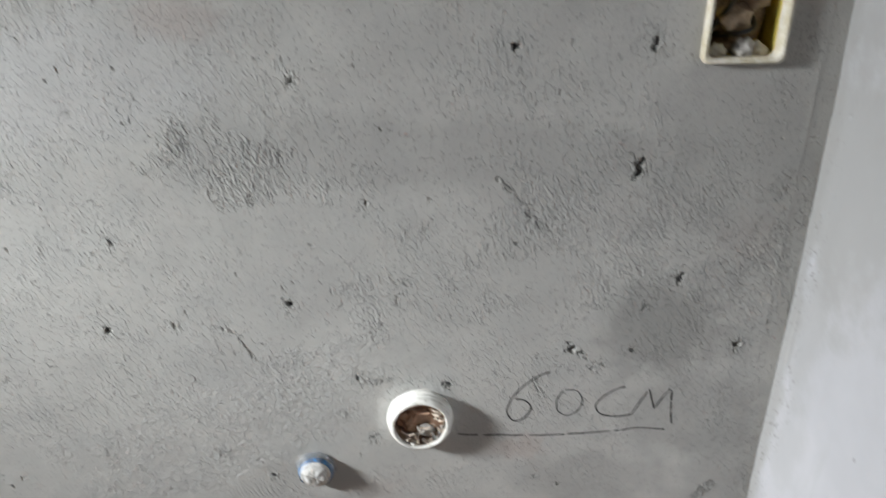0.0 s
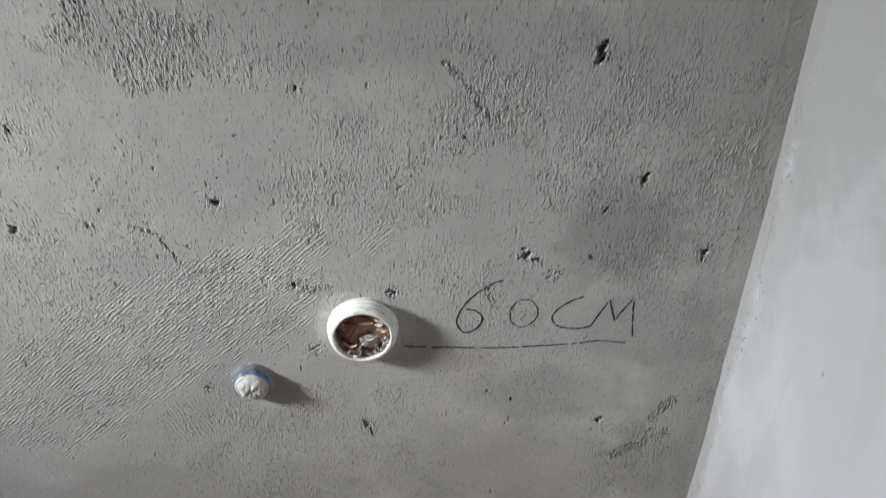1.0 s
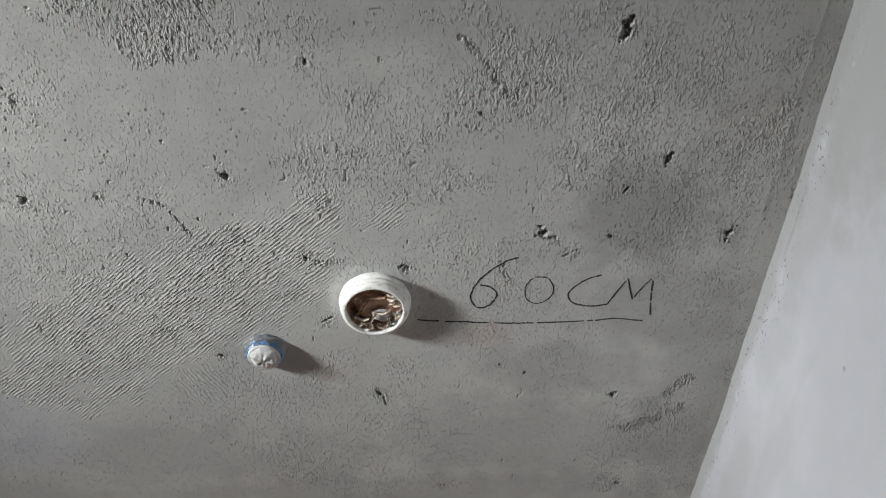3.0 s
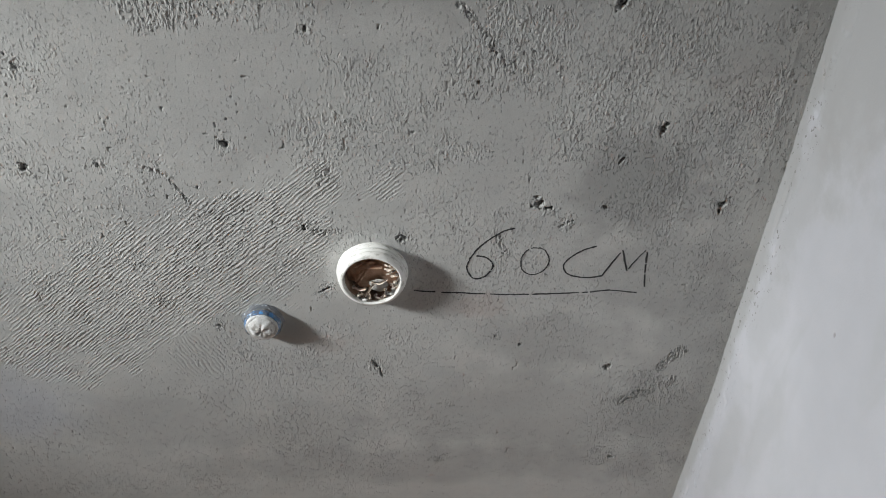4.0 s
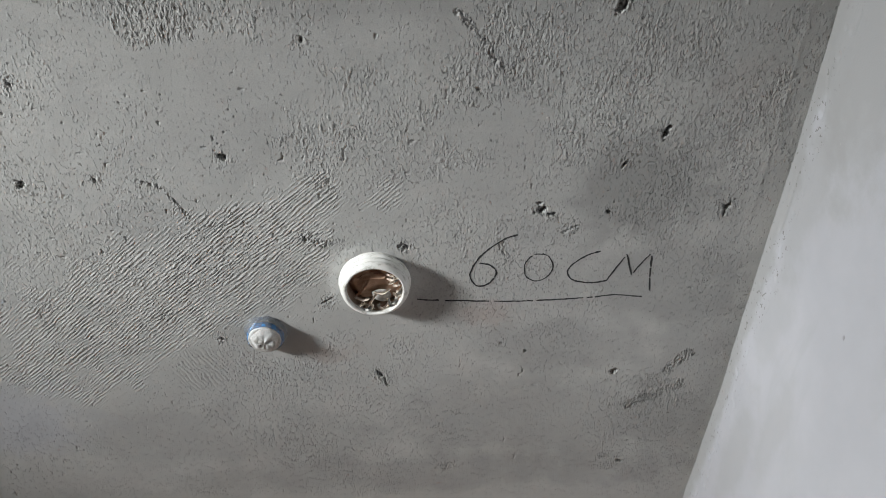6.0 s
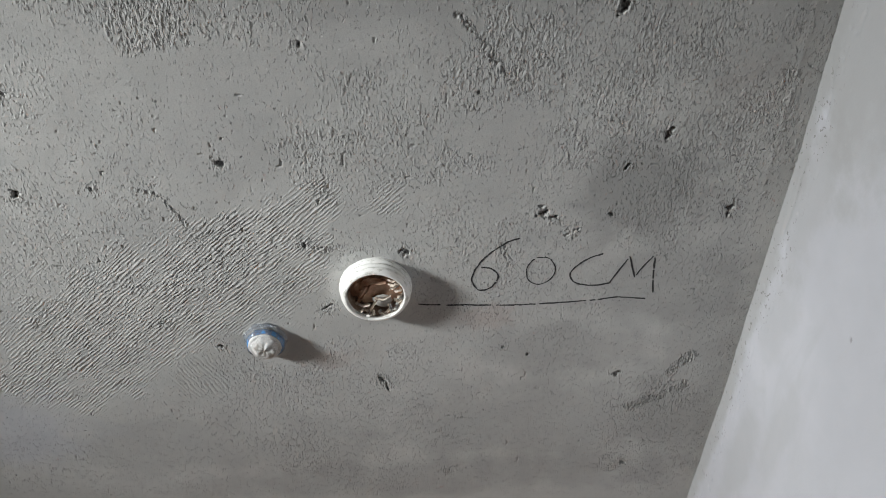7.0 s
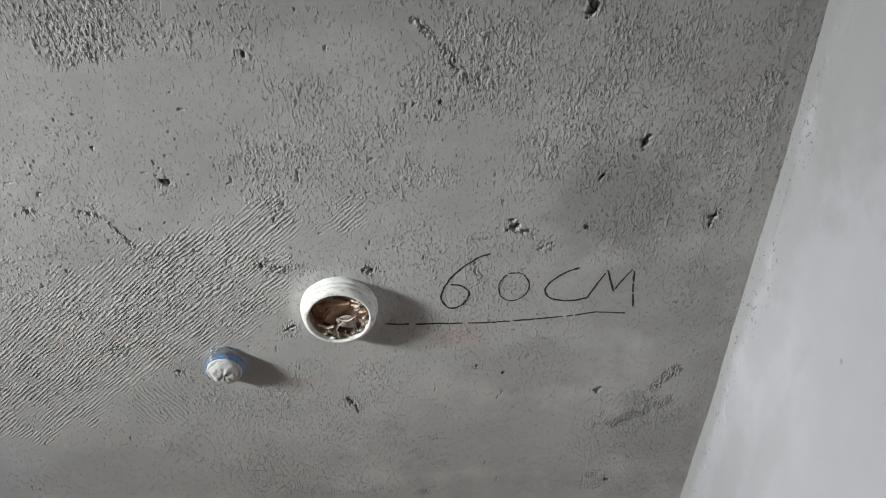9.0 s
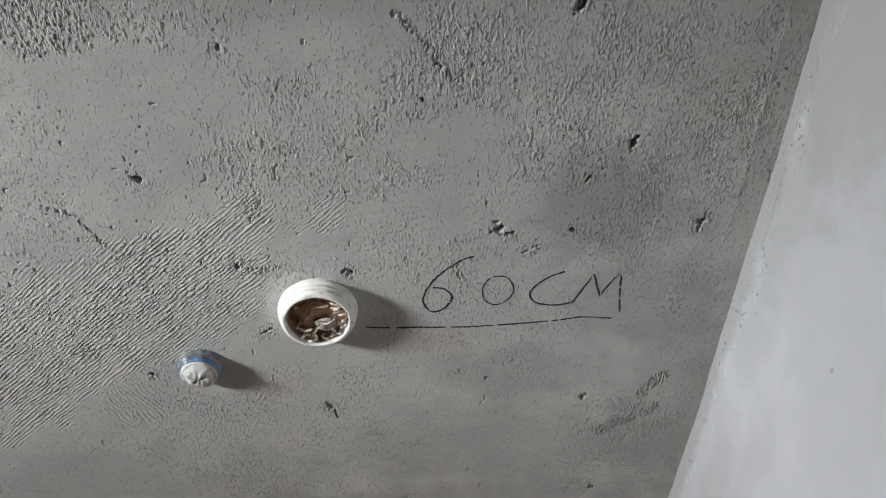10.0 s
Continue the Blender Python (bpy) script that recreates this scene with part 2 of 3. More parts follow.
def shred(points, width, seed, curl=0.5):
    """A torn strip of paper with thickness along a line."""
    bm = bmesh.new()
    line = smooth_line(points, 6)
    rows = []
    for i, q in enumerate(line):
        ahead = (line[min(i + 1, len(line) - 1)] - line[max(i - 1, 0)]).normalized()
        side = ahead.cross(Vector((0.2, -1, 0.3))).normalized()
        up = side.cross(ahead)
        w = width * (0.6 + 0.5 * noise.noise(Vector((i * 0.45, seed, 0)))) * (0.45 if i in (0, len(line) - 1) else 1)
        row = []
        for s in (-1, -0.33, 0.33, 1):
            lift = curl * width * (s * s - 0.4) + 0.3 * width * noise.noise(Vector((i * 0.6, s, seed + 9)))
            row.append(q + side * (s * w * 0.5) + up * lift)
        rows.append(row)
    for off in (0.0, 0.0005):
        grid = [[bm.verts.new(c + Vector((0, off, 0))) for c in row] for row in rows]
        for a, b in zip(grid, grid[1:]):
            for j in range(3):
                bm.faces.new((a[j], a[j + 1], b[j + 1], b[j]))
    return bm


# ---- relief of the plaster ----
TABLE = np.random.RandomState(7).rand(256, 256)


def vnoise(x, z, sx, sz, seed=0):
    """Smooth noise from 0 to 1 with cells of sx by sz metres."""
    u, v = x / sx + seed * 17.31 + 500, z / sz + seed * 9.77 + 500
    i, j = np.floor(u).astype(int), np.floor(v).astype(int)
    f, g = u - i, v - j
    f, g = f * f * (3 - 2 * f), g * g * (3 - 2 * g)
    a, b = TABLE[i % 256, j % 256], TABLE[(i + 1) % 256, j % 256]
    c, d = TABLE[i % 256, (j + 1) % 256], TABLE[(i + 1) % 256, (j + 1) % 256]
    return (a * (1 - f) + b * f) * (1 - g) + (c * (1 - f) + d * f) * g


def fbm(x, z, s, octaves=4, seed=0, ratio=1.0):
    total, amp = 0.0, 0.5
    for k in range(octaves):
        total = total + amp * vnoise(x, z, s / 2 ** k, s * ratio / 2 ** k, seed + k * 3)
        amp *= 0.5
    return total / (1 - 0.5 ** octaves)


def step(v, a, b):
    t = np.clip((v - a) / (b - a), 0, 1)
    return t * t * (3 - 2 * t)


def blob(x, z, cx, cz, rx, rz, turn=0.0, ragged=0.35, seed=0, grain=0.02):
    """1 inside a ragged oval, falling to 0 outside it."""
    reach = 1.2 * max(rx, rz) * (1.2 + ragged)
    near = (np.abs(x - cx) < reach) & (np.abs(z - cz) < reach)
    out = np.zeros(x.shape)
    x, z = x[near], z[near]
    c, s = math.cos(turn), math.sin(turn)
    u, v = ((x - cx) * c + (z - cz) * s) / rx, (-(x - cx) * s + (z - cz) * c) / rz
    d = np.sqrt(u * u + v * v) + ragged * 2 * (fbm(x, z, grain, 3, seed) - 0.5)
    out[near] = 1 - step(d, 0.6, 1.15)
    return out


# Rough patches: centre, half axes, turn, strength.
ROUGH = [(-0.125, 0.860, 0.075, 0.032, -0.2, 0.9), (0.19, 0.80, 0.13, 0.06, -0.1, 0.68), (0.26, 0.72, 0.07, 0.075, 0.0, 0.6),
         (0.02, 0.76, 0.075, 0.06, 0.2, 0.6), (0.12, 0.645, 0.04, 0.028, 0.0, 0.45), (0.30, 0.66, 0.03, 0.09, 0.1, 0.45),
         (-0.06, 0.50, 0.10, 0.05, 0.2, 0.5), (-0.24, 0.70, 0.09, 0.045, 0.1, 0.4), (0.278, 0.46, 0.035, 0.03, 0.5, 0.8),
         (0.312, 0.785, 0.013, 0.022, -0.3, 0.8), (0.236, 0.375, 0.012, 0.02, 0.0, 0.7), (0.262, 0.388, 0.012, 0.02, 0.0, 0.7)]
# Pits and gouges: place, half axes, turn; depth follows the size.
PITS = [(-0.037, 0.829, 0.0017, 0.0048, 0.35), (-0.106, 0.737, 0.004, 0.005, 0.6), 
        (-0.051, 0.660, 0.0024, 0.0042, 0.2), (-0.179, 0.580, 0.0024, 0.003, 0.0), (-0.134, 0.551, 0.0028, 0.0034, 0.4),
        (-0.261, 0.715, 0.0045, 0.0045, 0.6), (-0.205, 0.718, 0.002, 0.003, 0.5), (0.184, 0.856, 0.005, 0.012, -0.3)]
GOUGES = [(0.231, 0.754, 0.0035, 0.0085, -0.2), (0.293, 0.683, 0.0035, 0.0095, -0.4), (0.141, 0.684, 0.006, 0.006, 0.5),
          (0.150, 0.679, 0.0045, 0.002, 0.3), (0.196, 0.681, 0.003, 0.002, 0.0), (0.204, 0.726, 0.0014, 0.005, -0.6),
          (0.225, 0.497, 0.0055, 0.004, 0.5), (0.004, 0.502, 0.0020, 0.0075, 0.45), (0.009, 0.494, 0.0014, 0.007, 0.1),
          (0.138, 0.527, 0.0022, 0.002, 0.0), (0.077, 0.447, 0.0012, 0.002, 0.0), (0.068, 0.366, 0.0024, 0.0016, 0.0)]
CRACKS = [(0.166, 0.664, 0.007, 0.0013, 0.5), (-0.038, 0.593, 0.006, 0.0014, 0.5), (0.248, 0.364, 0.004, 0.003, 0.0),
          (0.116, 0.538, 0.002, 0.0012, 0.0), (0.087, 0.79, 0.0012, 0.003, 0.0), (0.03, 0.650, 0.006, 0.0035, -0.5),
          (-0.09, 0.93, 0.004, 0.003, 0.5),
          (0.08, 0.955, 0.005, 0.006, 0.4), (0.187, 0.955, 0.003, 0.009, 0.0), (-0.245, 0.80, 0.0009, 0.009, 0.5)]
# Broken edges where the trowel dragged: from, to, width.
DRAGS = [((0.072, 0.847), (0.111, 0.800), 0.0045), ((-0.172, 0.717), (-0.150, 0.708), 0.0026), ((-0.152, 0.704), (-0.142, 0.684), 0.0022),
         ((0.244, 0.452), (0.292, 0.478), 0.007), ((0.276, 0.497), (0.292, 0.518), 0.007), ((0.109, 0.655), (0.117, 0.632), 0.003),
         ((-0.040, 0.655), (-0.024, 0.656), 0.005)]


def near_line(x, z, a, b):
    ax, az, dx, dz = a[0], a[1], b[0] - a[0], b[1] - a[1]
    t = np.clip(((x - ax) * dx + (z - az) * dz) / (dx * dx + dz * dz), 0, 1)
    return np.hypot(x - ax - t * dx, z - az - t * dz)


def relief(x, z, with_mask=False):
    """How far the plaster stands out from its plane, in metres; on wish also how rough and how combed it is, from 0 to 1,
    and the count of the comb's teeth."""
    h = 0.0045 * (fbm(x, z, 0.34, 3, 1, 0.55) - 0.5) + 0.0016 * (fbm(x, z, 0.07, 3, 2, 0.7) - 0.5)
    h = h + 0.00022 * (fbm(x, z, 0.012, 3, 5) - 0.5)
    wx, wz = x + 0.003 * (fbm(x, z, 0.012, 3, 8) - 0.5), z + 0.003 * (fbm(x, z, 0.012, 3, 9) - 0.5)
    # stippled roughness, everywhere a little and strong in patches
    mask = 0.34 * step(fbm(x, z, 0.10, 4, 11), 0.42, 0.62)
    for k, (cx, cz, rx, rz, turn, much) in enumerate(ROUGH):
        mask = np.maximum(mask, 0.85 * much * blob(x, z, cx, cz, rx * 1.1, rz * 1.1, turn, 0.8, 20 + k, 0.03))
    smooth_area = np.maximum(blob(x, z, -0.30, 0.42, 0.16, 0.07, -0.25, 0.2, 31, 0.05), 0.7 * blob(x, z, 0.14, 0.48, 0.10, 0.07, 0, 0.3, 32, 0.05))
    mask = mask * (0.68 + 0.5 * step(fbm(x, z, 0.022, 3, 12, 1.5), 0.40, 0.60))
    for cx, cz, rx, rz, turn in PITS + GOUGES + CRACKS:
        d = np.hypot(x - cx, z - cz)
        mask = np.maximum(mask, 0.8 * np.exp(-(d / (0.006 + 0.8 * max(rx, rz))) ** 2))
    mask = mask * (1 - 0.85 * smooth_area)
    ca, sa = math.cos(0.24), math.sin(0.24)
    rx, rz = wx * ca + wz * sa, -wx * sa + wz * ca
    up = 0.62 * vnoise(rx, rz, 0.0012, 0.0025, 40) + 0.38 * vnoise(wx, wz, 0.0009, 0.0016, 41)
    down = 0.62 * vnoise(wx * 0.98 - wz * 0.12, wz, 0.0012, 0.0024, 42) + 0.38 * vnoise(rx, rz, 0.0010, 0.0018, 43)
    torn = np.zeros(x.shape)
    for k, (a, b, w) in enumerate(DRAGS):
        near = (x > min(a[0], b[0]) - 0.02) & (x < max(a[0], b[0]) + 0.02) & (z > min(a[1], b[1]) - 0.02) & (z < max(a[1], b[1]) + 0.02)
        d = near_line(wx[near], wz[near], a, b) / w + 1.1 * (fbm(x[near], z[near], 0.009, 3, 90 + k) - 0.5)
        torn[near] = np.maximum(torn[near], 1 - step(d, 0.55, 1.25))
    mask = np.maximum(mask, 0.95 * torn)
    edge = 0.86 - 0.34 * mask
    h = h + 0.00042 * step(up, edge - 0.02, edge + 0.08) - (0.00024 + 0.0007 * torn) * step(down, edge + 0.02, edge + 0.14)
    # combed trowel marks
    comb = np.maximum(blob(x, z, -0.105, 0.645, 0.115, 0.055, 0.62, 0.7, 33, 0.03), 0.85 * blob(x, z, -0.245, 0.575, 0.12, 0.085, 0.7, 0.9, 34, 0.035))
    comb = comb * (1 - 0.35 * step(fbm(x, z, 0.03, 2, 35), 0.55, 0.7)) * (1 - smooth_area)
    ang = 0.72
    bx, bz = x + 0.2 * (wx - x), z + 0.2 * (wz - z)
    along, across = bx * math.cos(ang) + bz * math.sin(ang), -bx * math.sin(ang) + bz * math.cos(ang)
    tooth = across / 0.0028 + 0.9 * (vnoise(along, across, 0.040, 0.012, 36) - 0.5) + 0.5 * (vnoise(along, across, 0.006, 0.004, 44) - 0.5)
    breaks = step(0.6 * vnoise(along, across, 0.007, 0.0031, 37) + 0.4 * vnoise(x, z, 0.0024, 0.0024, 45), 0.3, 0.5)
    comb = comb * (0.12 + 0.88 * breaks)
    ridge = 0.5 + 0.5 * np.sin(2 * math.pi * tooth)
    h = h + 0.00050 * comb * (step(ridge, 0.1, 0.8) * (0.25 + 0.75 * step(vnoise(along, across, 0.0042, 0.0022, 46), 0.28, 0.55)) - 0.5)
    fine = blob(x, z, -0.155, 0.512, 0.03, 0.028, 0.0, 0.3, 38)
    t2 = (wx * math.cos(0.9) * 1.6 + wz * 0.55) / 0.0042 + vnoise(x, z, 0.01, 0.01, 39)
    h = h - 0.00028 * fine * step(t2 - np.floor(t2), 0.5, 0.8)
    # small air holes
    holes = step(vnoise(x, z, 0.0031, 0.0031, 50), 0.93, 0.98) * step(fbm(x, z, 0.05, 2, 51), 0.40, 0.55)
    h = h - 0.0012 * holes
    # pits, gouges, cracks, dragged edges
    for k, (cx, cz, rx, rz, turn) in enumerate(PITS + GOUGES + CRACKS):
        near = (np.abs(x - cx) < 0.03) & (np.abs(z - cz) < 0.03)
        d = blob(x[near], z[near], cx, cz, rx * 0.62, rz * 0.68, turn, 1.6, 60 + k, 0.003)
        h[near] -= min(0.005, 1.6 * min(rx, rz) + 0.0012) * np.clip(d * 1.6, 0, 1) * (0.35 + 0.65 * step(vnoise(x[near], z[near], 0.0016, 0.0022, 130 + k), 0.25, 0.45))
    # the trowel's vertical pass along the corner
    h = h + 0.0004 * step(x, 0.290, 0.318) - 0.0026 * step(x + 0.022 * (fbm(x, z, 0.06, 4, 53) - 0.5), 0.282, 0.352) + 0.00022 * step(z, 0.60, 0.72) * np.exp(-((x - 0.3165 - 0.01 * (z - 0.75)) / 0.002) ** 2)
    # mortar drawn up round the fittings
    for cx, cz, r in ((PIPE[0], PIPE[1], 0.031), (PLUG[0], PLUG[1], 0.014)):
        d = np.hypot(x - cx, z - cz) / r
        h = h + 0.0016 * np.exp(-((d - 1.0) / 0.22) ** 2) * (0.5 + fbm(x, z, 0.012, 2, 52))
    return (h, np.clip(mask * (1 - 0.4 * comb) + 0.25 * comb, 0, 1), comb, tooth) if with_mask else h


def steps_of(lo, a, b, hi, fine, coarse):
    """Places from lo to hi, close together between a and b."""
    mid = np.linspace(a, b, int(round((b - a) / fine)) + 1)
    left = np.linspace(lo, a, max(2, int((a - lo) / coarse)), endpoint=False)
    right = np.linspace(b, hi, max(2, int((hi - b) / coarse)))[1:] if hi > b else mid[:0]
    return np.concatenate((left, mid, right))


def grid_faces(nu, nv, keep=None):
    i, j = np.meshgrid(np.arange(nu - 1), np.arange(nv - 1), indexing="ij")
    a = (i * nv + j)
    quads = np.stack((a, a + nv, a + nv + 1, a + 1), axis=-1).reshape(-1, 4)
    return quads if keep is None else quads[keep.reshape(-1)]


def mesh_from(name, co, quads, extra, material):
    """A mesh from arrays: points, quads, and some larger faces."""
    me = bpy.data.meshes.new(name)
    sizes = np.concatenate((np.full(len(quads), 4), [len(f) for f in extra])).astype(np.int32)
    loops = np.concatenate([quads.reshape(-1)] + [np.array(f) for f in extra]).astype(np.int32)
    me.vertices.add(len(co)), me.loops.add(len(loops)), me.polygons.add(len(sizes))
    me.vertices.foreach_set("co", co.astype(np.float32).reshape(-1))
    me.loops.foreach_set("vertex_index", loops)
    me.polygons.foreach_set("loop_start", np.concatenate(([0], np.cumsum(sizes)[:-1])).astype(np.int32))
    me.update(calc_edges=True)
    me.validate()
    me.materials.append(material)
    return me


PIPE, PLUG = (0.0045, 0.6155), (-0.0945, 0.5585)
BOX = (0.2215, 0.2850, 0.9400, 1.0400)      # x0, x1, z0, z1


# ---- the walls, floor and ceiling ----
def plaster_wall():
    xs = steps_of(WEST, -0.385, 0.346, 0.346, 0.00057, 0.05)
    zs = steps_of(0.0, 0.298, 0.99, TOP, 0.00066, 0.05)
    x, z = np.meshgrid(xs, zs, indexing="ij")
    h, mask, comb, tooth = relief(x, z, True)
    co = np.stack((x, -h, z), axis=-1).reshape(-1, 3)
    cx, cz = (x[:-1, :-1] + x[1:, 1:]) / 2, (z[:-1, :-1] + z[1:, 1:]) / 2
    keep = np.hypot(cx - PIPE[0], cz - PIPE[1]) > 0.0275
    keep &= ~((cx > BOX[0] + 0.003) & (cx < BOX[1] - 0.003) & (cz > BOX[2] + 0.003) & (cz < BOX[3] - 0.003))
    nu, nv = len(xs), len(zs)
    n = len(co)
    back = np.array([(xs[0], THICK, 0), (xs[-1], THICK, 0), (xs[-1], THICK, TOP), (xs[0], THICK, TOP)])
    rim = [[i * nv for i in range(nu)] + [n + 1, n], [(nu - 1) * nv + j for j in range(nv)] + [n + 2, n + 1],
           [i * nv + nv - 1 for i in range(nu - 1, -1, -1)] + [n + 3, n + 2], [j for j in range(nv - 1, -1, -1)] + [n, n + 3], [n, n + 1, n + 2, n + 3]]
    me = mesh_from("wall_north", np.concatenate((co, back)), grid_faces(nu, nv, keep), rim, PLASTER)
    me.polygons.foreach_set("use_smooth", np.concatenate((np.ones(len(me.polygons) - 5, bool), np.zeros(5, bool))))
    for name, value in (("grit", mask), ("comb", comb), ("tooth", tooth)):
        me.attributes.new(name, "FLOAT", "POINT").data.foreach_set("value", np.concatenate((value.reshape(-1), np.zeros(4))).astype(np.float32))
    return tagged(new("wall_north", me), "grey cement-plastered wall with trowel marks, pits, stains and painted shade", "wall", kind="structure")


def white_wall():
    ys = steps_of(SOUTH, -0.34, 0.012, 0.012, 0.0016, 0.06)
    zs = steps_of(0.0, 0.25, 1.05, TOP, 0.0016, 0.06)
    y, z = np.meshgrid(ys, zs, indexing="ij")
    x = EAST - 0.007 * np.clip((z - 0.73) / 0.45, -1.2, 1.2) ** 2 + 0.0035 * (fbm(y, z, 0.16, 3, 71) - 0.5)
    corner = np.exp(-(y / 0.012) ** 2)
    x = x + corner * 0.0035 * (fbm(y * 0.3, z, 0.05, 5, 72) - 0.5) + 0.0002 * (fbm(y, z, 0.012, 2, 73) - 0.5)
    crumbs = step(vnoise(y, z, 0.004, 0.007, 74), 0.78, 0.9) * np.exp(-((y + 0.02) / 0.016) ** 2)
    x = x + 0.0010 * crumbs
    x = x + 0.0008 * blob(y, z, -0.134, 0.662, 0.0015, 0.0030, 0.2, 0.3, 75) + 0.0012 * blob(y, z, -0.012, 0.70, 0.003, 0.03, 0.0, 0.6, 76)
    co = np.stack((x, y, z), axis=-1).reshape(-1, 3)
    nu, nv, n = len(ys), len(zs), x.size
    e = EAST + THICK
    back = np.array([(e, ys[0], 0), (e, ys[-1], 0), (e, ys[-1], TOP), (e, ys[0], TOP)])
    rim = [[i * nv for i in range(nu)] + [n + 1, n], [(nu - 1) * nv + j for j in range(nv)] + [n + 2, n + 1],
           [i * nv + nv - 1 for i in range(nu - 1, -1, -1)] + [n + 3, n + 2], [j for j in range(nv - 1, -1, -1)] + [n, n + 3], [n, n + 1, n + 2, n + 3]]
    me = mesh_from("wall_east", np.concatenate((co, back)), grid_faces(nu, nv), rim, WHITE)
    me.polygons.foreach_set("use_smooth", np.concatenate((np.ones(len(me.polygons) - 5, bool), np.zeros(5, bool))))
    return tagged(new("wall_east", me), "white skim-coated side wall with grey smudges and corner shade in its colour", "wall", kind="structure")


def holed_wall(name, rects, material, label):
    """A plain wall as one mesh of several blocks round its opening."""
    bm = bmesh.new()
    for lo, hi in rects:
        b = box_mesh(lo, hi)
        tmp = bpy.data.meshes.new("block")
        b.to_mesh(tmp)
        b.free()
        bm.from_mesh(tmp)
        bpy.data.meshes.remove(tmp)
    return tagged(new(name, mesh_of(bm, name, material, False)), label, "wall", kind="structure")


wall_north = plaster_wall()
wall_east = white_wall()
w0, w1 = WEST - THICK, WEST
holed_wall("wall_west", [((w0, SOUTH, 0), (w1, WIN[0], TOP)), ((w0, WIN[1], 0), (w1, 0.0, TOP)),
                         ((w0, WIN[0], 0), (w1, WIN[1], WIN[2])), ((w0, WIN[0], WIN[3]), (w1, WIN[1], TOP))], BOUNCE_BROWN, "plain unseen wall with a window opening, brown to warm the bounced light")
s0, s1 = SOUTH - THICK, SOUTH
# Unseen floor, its brown picked to warm the bounce onto the plaster.
FLOOR = speckled("warm_bounce_floor", (0.50, 0.27, 0.13), (0.62, 0.36, 0.19), 9, 0.8, 0.0006)
holed_wall("wall_south", [((w0, s0, 0), (EAST + THICK, s1, TOP))], BOUNCE_BROWN, "plain unseen wall closing the room, brown to warm the bounced light")
tagged(new("floor", mesh_of(box_mesh((w0, s0, -0.12), (EAST + THICK, THICK, -0.002)), "floor", FLOOR, False)),
       "plain unseen floor, brown to warm the bounced light", "floor", kind="structure")
tagged(new("ceiling", mesh_of(box_mesh((w0, s0, TOP + 0.002), (EAST + THICK, THICK, TOP + 0.12)), "ceiling", CEILING, False)),
       "plain unseen ceiling, brown to warm the bounced light", "ceiling", kind="structure")
tagged(new("ground", mesh_of(box_mesh((-60, -60, -0.4), (60, 60, -0.15)), "ground", BOUNCE_BROWN, False)), "bare ground outside the room", "ground", kind="structure")


